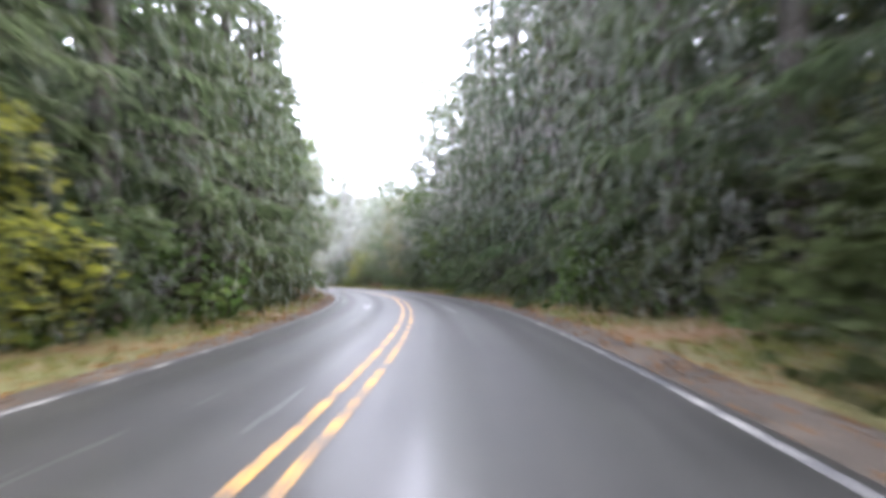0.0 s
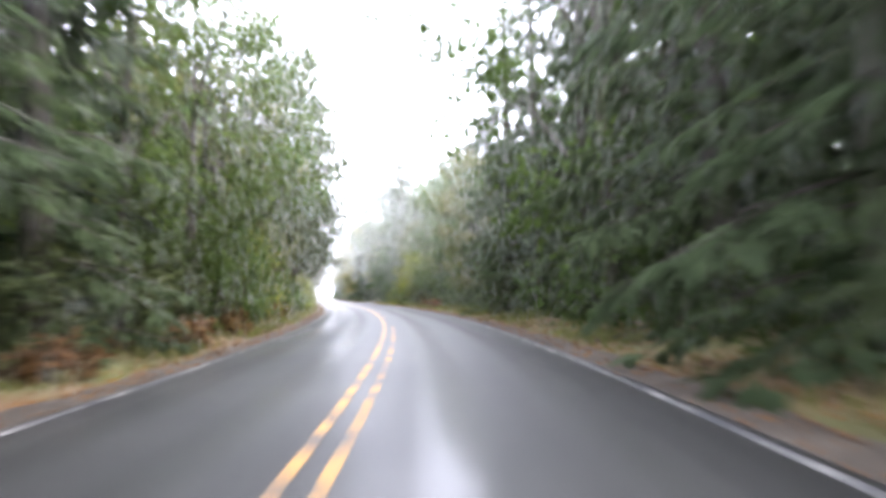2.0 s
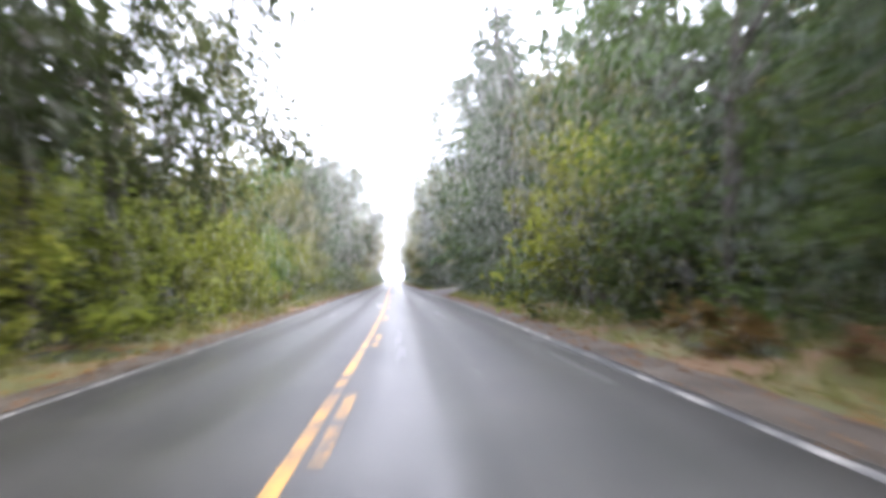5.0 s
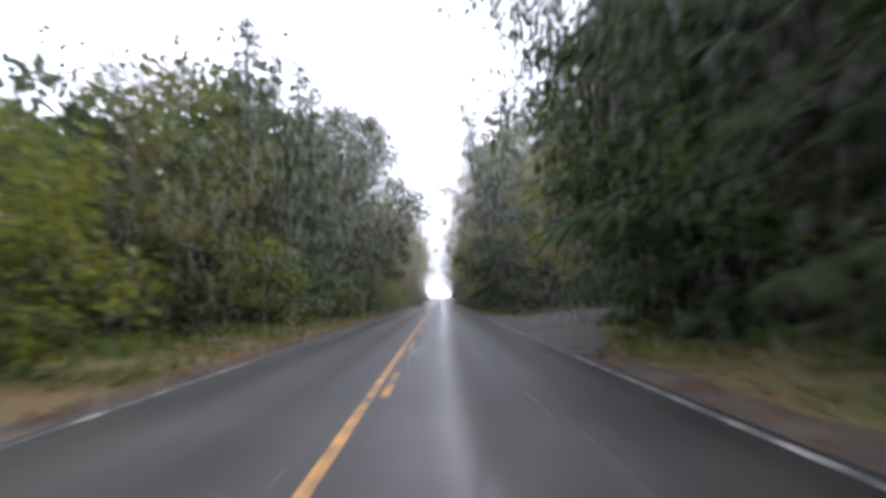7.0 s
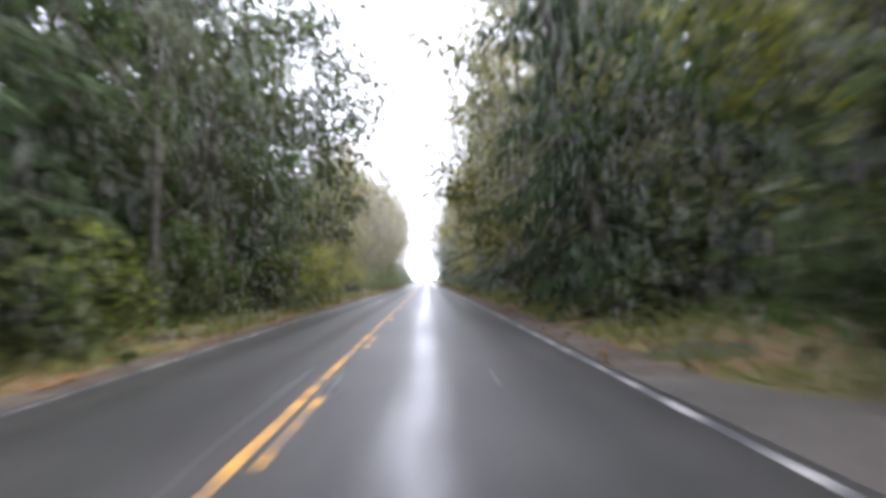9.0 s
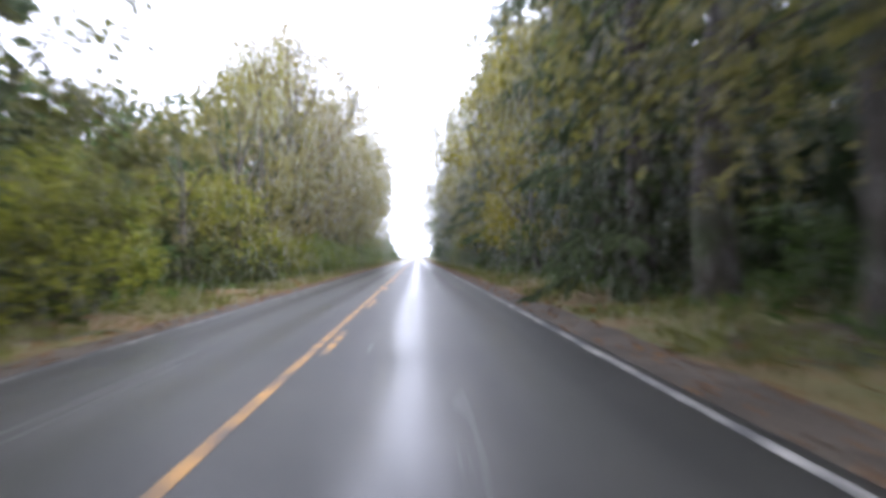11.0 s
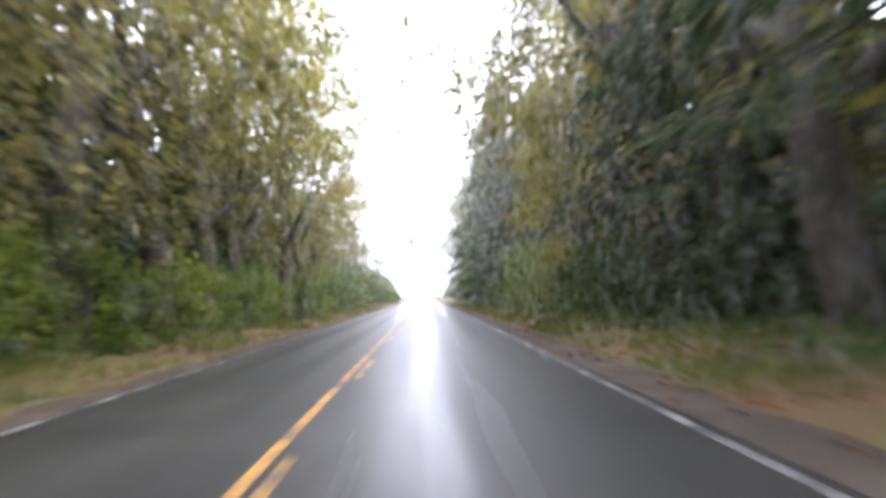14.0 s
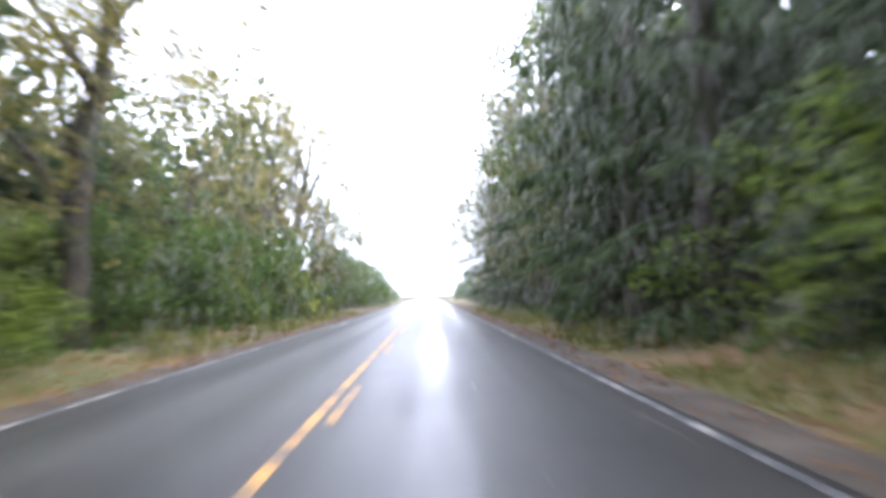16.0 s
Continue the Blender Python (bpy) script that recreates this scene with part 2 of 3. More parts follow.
def kites(p, d, n, length, width, soft=None):
    """Folded leaf shapes: from p along d, facing n. All arrays (k,3) or (k,). soft: normals by which whole sprays catch the light together."""
    d = unit(d)
    side = unit(np.cross(d, n))
    n = np.cross(side, d)
    length, width = np.broadcast_to(length, len(p))[:, None], np.broadcast_to(width, len(p))[:, None]
    mid = p + d * length * 0.45
    v = np.stack([p, mid + side * width / 2 + n * width * 0.18, p + d * length - n * length * 0.10, mid - side * width / 2 + n * width * 0.18], 1)
    faces = np.arange(len(p) * 4).reshape(-1, 4)
    if soft is None:
        return v.reshape(-1, 3), faces
    return v.reshape(-1, 3), faces, np.repeat(unit(0.8 * unit(soft) + 0.2 * n), 4, 0)


def tube(points, radii, sides=6):
    """A tapered limb through the points."""
    pts = np.asarray(points, float)
    r = np.asarray(radii, float)
    tang = unit(np.gradient(pts, axis=0))
    ref = np.where(np.abs(tang[:, 2:3]) > 0.9, np.array([[1.0, 0, 0]]), np.array([[0, 0, 1.0]]))
    a = unit(np.cross(tang, ref))
    b = np.cross(tang, a)
    ang = np.linspace(0, 2 * np.pi, sides, endpoint=False)
    v = pts[:, None] + r[:, None, None] * (np.cos(ang)[None, :, None] * a[:, None] + np.sin(ang)[None, :, None] * b[:, None])
    k = np.arange(len(pts) - 1)[:, None] * sides
    j = np.arange(sides)[None]
    q = np.stack([k + j, k + (j + 1) % sides, k + sides + (j + 1) % sides, k + sides + j], -1).reshape(-1, 4)
    return v.reshape(-1, 3), q


def join(pieces):
    qs, base = [], 0
    for v, q, *_ in pieces:
        qs.append(q + base)
        base += len(v)
    vs = np.concatenate([piece[0] for piece in pieces])
    if len(pieces[0]) == 3:
        return vs, np.concatenate(qs), np.concatenate([piece[2] for piece in pieces])
    return vs, np.concatenate(qs)


def part(name, me, parent, label=""):
    ob = new(name, me)
    ob.parent = parent
    if label:
        ob["label"] = label
    return ob


def rand_dirs(k, up=0.0):
    d = rng.normal(size=(k, 3))
    d[:, 2] += up
    return unit(d)


# ---- the road and its ground ----
def strip(name, s, lats, zs, mat, thick=0.0, uv=False):
    """A sheet laid along the road, with its cross-section given by lats and zs."""
    s = np.asarray(s, float)
    lats = np.asarray(lats, float)
    k = len(lats)
    v = np.zeros((len(s), k, 3))
    for j, lat in enumerate(lats):
        x, y, _ = along(s, lat)
        v[:, j, 0], v[:, j, 1] = x, y
        v[:, j, 2] = zs[j]
    i = np.arange(len(s) - 1)[:, None] * k
    j = np.arange(k - 1)[None]
    q = np.stack([i + j, i + j + 1, i + k + j + 1, i + k + j], -1).reshape(-1, 4)
    me = mesh_from(name, v.reshape(-1, 3), q, mat, True)
    if uv:
        layer = me.uv_layers.new(name="UVMap")
        co = np.stack(np.meshgrid(s, lats, indexing="ij"), -1)[..., ::-1].reshape(-1, 2)
        idx = np.zeros(len(me.loops), dtype=np.int32)
        me.loops.foreach_get("vertex_index", idx)
        layer.data.foreach_set("uv", co[idx].astype(np.float32).ravel())
    return new(name, me)


def crown(lat):
    return -0.02 * abs(lat)


def ground_height(lat):
    """The forest ground beside the road: a shallow ditch, then a low bank."""
    a = np.abs(lat)
    return np.interp(a, [0, 3.6, 4.4, 5.4, 7.0, 10.0, 30.0, 100.0], [-0.3, -0.25, -0.16, -0.12, 0.02, 0.25, 0.6, 0.4])


# one ground sheet out to the horizon
gx = np.concatenate([[-3000, -1000, -300, -120], np.arange(-60, 40.1, 1.25), [70, 120, 300, 1000, 3000]])
gy = np.concatenate([[-2000, -600, -200], np.arange(-60, 480, 3.0), [520, 600, 760, 1000, 1600, 3500]])
GX, GY = np.meshgrid(gx, gy, indexing="ij")
cl = np.stack([_x[::6], _y[::6]], 1)
lat_g = np.full(GX.shape, 1e9)
for cxy in np.array_split(cl, 40):
    dist = np.sqrt((GX[..., None] - cxy[:, 0]) ** 2 + (GY[..., None] - cxy[:, 1]) ** 2).min(-1)
    lat_g = np.minimum(lat_g, dist)
lat_g = np.where(GY > 800, np.abs(GX), lat_g)
GZ = ground_height(lat_g) + np.where(lat_g > 5, 0.10, 0.02) * np.sin(GX * 0.9 + GY * 0.37) * np.cos(GY * 0.61 - GX * 0.2)
nx, ny = GX.shape
ii, jj = np.meshgrid(np.arange(nx - 1), np.arange(ny - 1), indexing="ij")
gq = np.stack([ii * ny + jj, (ii + 1) * ny + jj, (ii + 1) * ny + jj + 1, ii * ny + jj + 1], -1).reshape(-1, 4)
ground = new("ground", mesh_from("ground", np.stack([GX, GY, GZ], -1).reshape(-1, 3), gq, FLOOR, True))
tagged(ground, "dark wet forest floor of soil, moss and litter", "ground", kind="structure")

road_s = np.concatenate([np.arange(-50, 120, 1.5), np.arange(120, 880, 6.0)])
road = strip("road", road_s, [-3.75, -3.52, -2.5, -1.2, 0, 1.2, 2.5, 3.52, 3.75],
             [-0.22, crown(3.52), crown(2.5), crown(1.2), 0, crown(1.2), crown(2.5), crown(3.52), -0.22], ASPHALT, uv=True)
tagged(road, "wet grey two-lane asphalt road, shiny with rain", "road", kind="structure")


def marking(name, lat, width, mat, label, s=road_s):
    ob = strip(name, s, [lat - width / 2, lat + width / 2], [crown(lat - width / 2) + 0.005, crown(lat + width / 2) + 0.005], mat)
    return tagged(ob, label, "road marking", kind="structure")


marking("road_marking_yellow_left", -0.13, 0.115, PAINT_Y, "worn yellow centre line on wet asphalt")
marking("road_marking_yellow_right", 0.15, 0.11, PAINT_Y2, "worn yellow centre line on wet asphalt", np.arange(-50, 62.1, 1.5))
# past the bend the second line is broken
for k in range(9, 62):
    dash = np.linspace(8.0 * k - 1.35, 8.0 * k + 1.35, 3)
    marking("road_marking_dash", 0.05, 0.11, PAINT_Y2, "short worn yellow dash beside the centre line", dash)
marking("road_marking_edge_left", -LANE, 0.11, PAINT_W, "worn white edge line on wet asphalt")
marking("road_marking_edge_right", LANE, 0.11, PAINT_W, "worn white edge line on wet asphalt")

sh_s = np.arange(-50, 480, 1.0)
for side, name in ((-1, "shoulder_left"), (1, "shoulder_right")):
    inner = side * 3.54
    wob = 0.02 * np.sin(sh_s * 1.3) + 0.015 * np.sin(sh_s * 3.1)
    cols = [inner, side * 3.85, side * 4.2, side * 4.6]
    zs = [-0.080 + 0 * sh_s, -0.082 + wob, -0.090 + wob, -0.14 + wob]
    if side < 0:
        cols, zs = cols[::-1], zs[::-1]
    tagged(strip(name, sh_s, cols, zs, GRAVEL), "strip of wet brown gravel along the asphalt", "shoulder", kind="structure")
    wob2 = 0.03 * np.sin(sh_s * 0.9 + side)
    cols = [side * 4.15, side * 5.6, side * 6.8, side * 8.2, side * 9.8, side * 11.2]
    zs = [-0.115 + wob, -0.05 + wob2, 0.08 + wob2, 0.22 + wob2, 0.34 + wob2, 0.16 + wob2]
    if side < 0:
        cols, zs = cols[::-1], zs[::-1]
    tagged(strip(name.replace("shoulder", "verge"), sh_s, cols, zs, VERGE), "rough grass verge strewn with brown fallen leaves", "verge", kind="structure")

# a lay-by that widens the road on the right
def layby_edge(s):
    """How far the lay-by reaches out from the centre line."""
    return np.interp(s, [140, 142, 149, 153, 157, 160, 162.5, 165, 168, 171], [3.5, 4.5, 5.8, 7.0, 9.0, 9.6, 9.0, 7.0, 4.9, 3.5]) + 0.12 * np.sin(s * 2.1) * np.sin(s * 0.7)


sv = np.arange(140.5, 170.6, 0.5)
share = np.linspace(0, 1, 8)
lay_lat = 3.53 + share[:, None] * np.maximum(layby_edge(sv) - 3.53, 0.05)
lay_z = np.interp(lay_lat, [3.53, 4.15, 5.6, 6.8, 8.2, 9.8], [-0.076, -0.066, 0.005, 0.130, 0.270, 0.390])
layby = strip("layby", sv, list(lay_lat), list(lay_z), LAYBY)
tagged(layby, "grey wet lay-by of worn tar and gravel", "lay-by", kind="structure")


def back_low(side, s):
    """How tall the woods behind stand on each stretch."""
    if side < 0:
        return float(np.interp(s, [72, 80, 108, 116, 126, 158, 166, 215, 224, 244, 254, 298, 308, 330, 340], [1, 0.85, 0.85, 0.7, 0.45, 0.45, 1, 1, 0.45, 0.5, 1, 1, 0.5, 0.5, 1]))
    return float(np.interp(s, [76, 86, 108, 118], [1, 0.78, 0.7, 1]))


def forest_edge(side, s):
    """Where the forest edge runs, from the centre line."""
    if side < 0:
        return float(np.interp(s, [0, 40, 60, 80, 100, 150, 165, 210, 225, 300, 320], [6.2, 6.0, 6.8, 7.2, 6.8, 8.0, 6.8, 6.6, 8.4, 8.4, 7.2]))
    return float(np.interp(s, [0, 60, 100, 200, 220, 245, 258, 300, 340], [7.0, 6.4, 6.6, 6.8, 7.6, 7.2, 8.4, 8.6, 7.4]))


# ---- plants ----
def ball(k, shell=0.45):
    """Points in a unit ball, more of them near its surface."""
    d = rand_dirs(k)
    return d * (rng.random((k, 1)) ** shell)


def conifer_mesh(height, radius, branches, sprays, spray_len, bare=0.02, slim=0.40):
    """Trunk, boughs and needles of a fir with drooping boughs, each a flat ragged fan."""
    lean = rng.normal(size=2) * 0.15
    zs = np.linspace(0, 1, 9)
    pts = np.stack([lean[0] * zs ** 2, lean[1] * zs ** 2, zs * height], 1)
    trunk = tube(pts, 0.022 * height * (1 - zs) ** 0.8 * 0.85 + 0.02, 8)
    limbs, needles = [], []
    for k in range(branches):
        f = bare + (0.99 - bare) * ((k + rng.random()) / branches) ** 0.9
        length = radius * (1 - f) ** 0.75 * (0.45 + 0.75 * rng.random()) + 0.25
        if f < 0.25:
            length *= 0.56 + 1.76 * f
        ang = rng.random() * 2 * np.pi
        out = np.array([np.cos(ang), np.sin(ang), 0])
        rise, droop = 0.25 * (f - 0.35), 0.25 + 0.25 * rng.random()
        u = np.linspace(0, 1, 5)[:, None]
        p = np.array([lean[0] * f * f, lean[1] * f * f, f * height]) + out * u * length + np.array([0, 0, 1.0]) * (rise * u - droop * u ** 2 + 0.10 * u ** 4) * length
        limbs.append(tube(p[::2], np.linspace(0.012 * length + 0.008, 0.006, 3), 3))
        m = max(15, int(sprays * (0.3 + 1.1 * length / radius)))
        small = spray_len * (1.0 if f < 0.8 else 0.65)
        uu = rng.random(m) ** 0.7 * 0.92 + 0.08
        base = np.stack([np.interp(uu, u[:, 0], p[:, c]) for c in range(3)], 1)
        sideways = np.cross(out, [0, 0, 1.0])
        sgn = rng.choice([-1.0, 1.0], m)[:, None]
        spread = (0.34 * length * (1.05 - uu) + 0.12)[:, None] * rng.random((m, 1))
        base = base + sideways * sgn * spread + np.array([0, 0, -1.0]) * spread * (0.30 + 0.3 * rng.random((m, 1)))
        d = out * 0.7 + sideways * sgn * 0.6 + np.array([0, 0, -0.6]) + rng.normal(size=(m, 3)) * 0.25
        nrm = np.array([0, 0, 1.0]) + out * 0.35 + rng.normal(size=(m, 3)) * 0.35
        needles.append(kites(base, d, nrm, small * (0.6 + 0.8 * rng.random(m)), small * slim * (0.7 + 0.6 * rng.random(m)), out * 0.7 + sideways * sgn * 0.25 + np.array([0, 0, 0.75]) + rng.normal(size=(m, 3)) * 0.15))
    return trunk, [], join(limbs), join(needles)


def broadleaf_mesh(height, radius, clusters, per, leaf, droop=0.0, first=0.13, lobes=1.0, thick=1.0, sway=0.5, twigs=1):
    """Trunk, main limbs, twigs and leaves of a broad-leaved tree; droop makes the leaves hang in strands."""
    zs = np.linspace(0, 1, 8)
    bend = rng.normal(size=2) * sway
    wav = rng.normal(size=2) * 0.18
    pts = np.stack([bend[0] * zs ** 1.6 + wav[0] * np.sin(zs * 7), bend[1] * zs ** 1.6 + wav[1] * np.sin(zs * 6), zs * height * 0.86], 1)
    trunk = tube(pts, 0.0135 * thick * height * (1 - zs * 0.9) + 0.01, 8)
    heads, mains = [], []
    for k in range(5):
        f = 0.20 + 0.10 * k + 0.05 * rng.random()
        a = np.array([np.interp(f, zs, pts[:, i]) for i in range(3)])
        ang = k * 2.399 + rng.normal() * 0.3
        r = radius * (0.62 + 0.2 * rng.random())
        c = np.array([a[0] + np.cos(ang) * r, a[1] + np.sin(ang) * r, height * min(0.93, f + 0.26 + 0.12 * rng.random())])
        u = np.linspace(0, 1, 7)[:, None]
        p = a + (c - a) * u + np.array([0, 0, -0.10 * r]) * np.sin(u * np.pi) + rng.normal(size=3) * 0.22 * np.sin(u * 2 * np.pi)
        mains.append(tube(p, np.linspace(0.0065 * thick * height, 0.018, 7), 6))
        heads.append(p)
    heads.append(pts)
    knots = np.concatenate([h[2:] for h in heads])
    limbs, leaves = [], []
    gap = rng.random() * 6.283
    for k in range(clusters):
        f = first + (1 - first) * (k + rng.random()) / clusters
        ang = k * 2.399 + rng.normal() * 0.5
        if twigs and np.sin(2 * ang + 11 * f + gap) + 0.6 * np.sin(3 * ang - 7 * f) < -0.92:
            continue
        prof = np.sin(np.pi * np.clip((f - first * 0.55) / (1.02 - first * 0.55), 0, 1)) ** 0.65
        r = radius * prof * (0.40 + 0.68 * rng.random() ** 0.55)
        c = np.array([np.cos(ang) * r, np.sin(ang) * r, f * height])
        c[:2] += bend * f * 0.6
        near = knots[np.argmin(((knots - c) ** 2).sum(1))]
        u = np.linspace(0, 1, 4)[:, None]
        p = near + (c - near) * u + rng.normal(size=3) * 0.2 * np.sin(u * np.pi)
        if twigs or k % 3 == 0:
            limbs.append(tube(p, np.linspace(0.030, 0.010, 4), 3))
        size = (0.55 + 0.75 * rng.random()) * radius / 4.0 * lobes + 0.2
        for tw in range(twigs):
            limbs.append(tube(np.stack([p[2], p[2] * 0.4 + c * 0.6 + rng.normal(size=3) * 0.12, c + rand_dirs(1)[0] * size]), [0.014, 0.010, 0.004], 3))
        m = int(per * (0.5 + 1.0 * rng.random()))
        q = ball(m) * np.array([1, 1, 0.6]) * size
        base = c + q
        if droop:
            strand = rng.integers(0, 9, m)
            so = rng.normal(size=(9, 2)) * size * 0.7
            base[:, :2] = c[:2] + so[strand] + rng.normal(size=(m, 2)) * 0.10
            base[:, 2] = c[2] + 0.3 - rng.random(m) * droop * (0.6 + 0.6 * rng.random(9))[strand]
        d = unit(q + 1e-3) * 0.6 + rand_dirs(m, -0.35 - droop * 0.6)
        nrm = unit(q + 1e-3) * 0.9 + rand_dirs(m, 0.9) * 0.8
        leaves.append(kites(base, d, nrm, leaf * (0.6 + 0.8 * rng.random(m)), leaf * 0.62 * (0.7 + 0.6 * rng.random(m)), (base - c) / size + unit(c - np.array([0, 0, 0.45 * height])) * 0.7 + np.array([0, 0, 0.35])))
    return trunk, mains, join(limbs), join(leaves)


def bush_mesh(height, radius, clusters, per, leaf):
    stems, leaves = [], []
    for k in range(clusters):
        ang, f = rng.random() * 2 * np.pi, (k + 0.5) / clusters
        r = radius * np.sqrt(rng.random()) * (1 - 0.55 * f ** 2)
        c = np.array([np.cos(ang) * r, np.sin(ang) * r, height * (0.10 + 0.80 * f)])
        if k % 2 == 0:
            root = np.array([c[0] * 0.2, c[1] * 0.2, -0.05])
            stems.append(tube(np.stack([root, root * 0.4 + c * 0.6 + [0, 0, 0.25], c]), [0.025, 0.016, 0.006], 3))
        m = int(per * (0.6 + 0.8 * rng.random()))
        q = ball(m) * np.array([1, 1, 0.75]) * (0.20 * radius + 0.22)
        base = c + q
        base[:, 2] = np.maximum(base[:, 2], 0.02)
        leaves.append(kites(base, unit(q) * 0.7 + rand_dirs(m, 0.1), unit(q) * 0.8 + rand_dirs(m, 0.9), leaf * (0.6 + 0.8 * rng.random(m)), leaf * 0.6 * (0.7 + 0.6 * rng.random(m)), q / (0.20 * radius + 0.22) + unit(c - np.array([0, 0, 0.3 * height])) * 0.7 + np.array([0, 0, 0.4])))
    return join(stems), join(leaves)


TREES = {}


def add_tree(kind, shape, bark, leafmat, name, label, nominal, group):
    trunk, mains, limbs, leaves = shape
    meshes = [("trunk", mesh_from("trunk", *trunk, bark, True)), ("branchwork", mesh_from("branchwork", *limbs, bark)), ("crown", mesh_from("crown", leaves[0], leaves[1], leafmat, normals=leaves[2]))]
    meshes += [("limb", mesh_from("limb", *one, bark, True)) for one in mains]
    TREES.setdefault(kind, []).append((meshes, name, label, nominal, group))


def plant(kind, s, lat, height, turn=None, wide=1.0):
    """Stands a tree or bush of that kind by the road; alike ones share their meshes."""
    meshes, name, label, nominal, group = TREES[kind][int(rng.integers(len(TREES[kind])))]
    x, y, _ = along(s, lat)
    k = height / nominal
    root = new(name)
    root.empty_display_size = 0.3
    turned = Matrix.Rotation(rng.random() * 6.283 if turn is None else turn, 4, "Z")
    root.matrix_basis = Matrix.Translation((x, y, float(ground_height(lat)) - 0.06)) @ turned @ Matrix.Diagonal((k * wide, k * wide, k, 1))
    tagged(root, label, "bush" if name == "bush" else "tree", group)
    for piece, me in meshes:
        ob = part(piece, me, root)
        if piece == "branchwork":
            ob["kind"] = "stuff"
    return root


for v in range(3):
    add_tree("C", conifer_mesh(18, 3.7, 108, 46, 0.50, slim=0.27), BARK, FIR, "conifer_tree", "tall dark green fir with drooping wet boughs", 18, "roadside conifers")
for v in range(2):
    add_tree("c", conifer_mesh(18, 3.5, 70, 20, 0.95), BARK, FIR, "conifer_tree", "dark green fir standing back in the woods", 18, "conifers in the woods")
broad = [broadleaf_mesh(14, 4.2, 64, 78, 0.25, lobes=1.12) for v in range(3)]
back_broad = [broadleaf_mesh(14, 4.0, 44, 38, 0.50, twigs=0) for v in range(2)]
for kind, mat, label in (("B", GREEN, "green broad-leaved tree leaning over the road"), ("O", OLIVE, "olive-brown autumn tree with thinning leaves"),
                         ("Y", YELLOW, "bright yellow autumn maple beside the road"), ("V", LIME, "young yellow-green tree at the forest edge")):
    for shape in broad:
        add_tree(kind, shape, BARK, mat, "broadleaf_tree", label, 14, "roadside broad-leaved trees")
for kind, mat, label in (("b", GREEN, "green broad-leaved tree in the woods"), ("o", OLIVE, "olive autumn tree in the woods")):
    for shape in back_broad:
        add_tree(kind, shape, BARK, mat, "broadleaf_tree", label, 14, "broad-leaved trees in the woods")
for v in range(2):
    add_tree("D", broadleaf_mesh(16, 5.6, 84, 92, 0.27, first=0.22, lobes=1.0), BARK, DARK, "broadleaf_tree", "large dark spreading tree with sky showing through", 16, "roadside broad-leaved trees")
for v in range(3):
    add_tree("W", broadleaf_mesh(15, 3.9, 60, 122, 0.175, droop=1.6, first=0.20, thick=1.7, sway=0.9, lobes=1.15), BARK, ALDER, "alder_tree", "olive-yellow alder with hanging mossy twigs", 15, "roadside alders")


for v in range(2):
    add_tree("M", broadleaf_mesh(16, 4.8, 80, 125, 0.2, first=0.42, lobes=1.15, thick=1.9, sway=1.6), BARK, MAPLE, "broadleaf_tree", "tall yellow-olive maple on a bare dark mossy trunk", 16, "roadside broad-leaved trees")


def add_bush(kind, shape, mat, label, nominal):
    stems, leaves = shape
    TREES.setdefault(kind, []).append(([("branchwork", mesh_from("branchwork", *stems, BARK)), ("foliage", mesh_from("foliage", leaves[0], leaves[1], mat, normals=leaves[2]))], "bush", label, nominal, "roadside bushes"))


bushes = [bush_mesh(2.4, 1.7, 16, 33, 0.22) for v in range(3)]
for kind, mat, label in (("g", GREEN, "green wet bush at the forest edge"), ("l", LIME, "bright yellow-green bush at the forest edge"), ("d", DARK, "dark green bush under the trees")):
    for shape in bushes:
        add_bush(kind, shape, mat, label, 2.4)
ferns = [bush_mesh(1.0, 0.9, 9, 30, 0.22) for v in range(2)]
for shape in ferns:
    add_bush("r", shape, BRACKEN, "clump of red-brown dying bracken on the verge", 1.0)
tall_bushes = [bush_mesh(5.0, 3.0, 42, 58, 0.205) for v in range(2)]
for kind, mat, label in (("L", LIME, "tall spreading yellow-green bush beside the verge"), ("G", GREEN, "tall green thicket beside the verge"), ("H", HAZEL, "tall fresh green bush beside the verge")):
    for shape in tall_bushes:
        add_bush(kind, shape, mat, label, 5.0)


def row(text):
    """Plants a stretch: kind, metres along, metres from the centre line, height."""
    for item in text.split(";"):
        k, s, lat, h, *wide = item.split()
        plant(k, float(s), float(lat), float(h), wide=float(wide[0]) if wide else 1.0)


# left of the road
row("B 5 -9 14;L 11 -7.4 4.4;C 13 -8.6 20;C 18 -7.5 22;C 24 -7.2 21;C 30 -7.2 20;C 36 -7.2 20;C 42 -7.4 20;C 47 -7.5 19;C 52 -7.6 19;B 57 -7.6 14")
row("B 63 -7.2 15;G 66 -7.2 5;B 69 -7.4 16;L 72 -7.4 4.6;O 75 -7.8 14;D 81 -7.2 18 0.8;D 88 -7 18 0.8;D 94 -6.8 18 0.85;D 99 -6.2 17 0.95;D 104 -6.6 15 0.9;G 96 -6.6 3.4;L 102 -6.8 3.6;L 108 -7.2 4.6;D 107 -6 12 1.0;L 114 -7.2 4;L 105 -6.5 3.6;L 111 -6.6 4.2;L 118 -6.8 4;L 123 -7 3.8;O 115 -8 11")
row("O 121 -7.6 12;G 128 -8 4.6;G 133 -8 5;L 138 -7.2 4.8;O 142 -9.5 6;O 147 -8.5 8.5;O 151 -8 10;C 159 -8 15;L 158 -7.4 4.4;C 164 -7.8 15;C 169 -7.4 16")
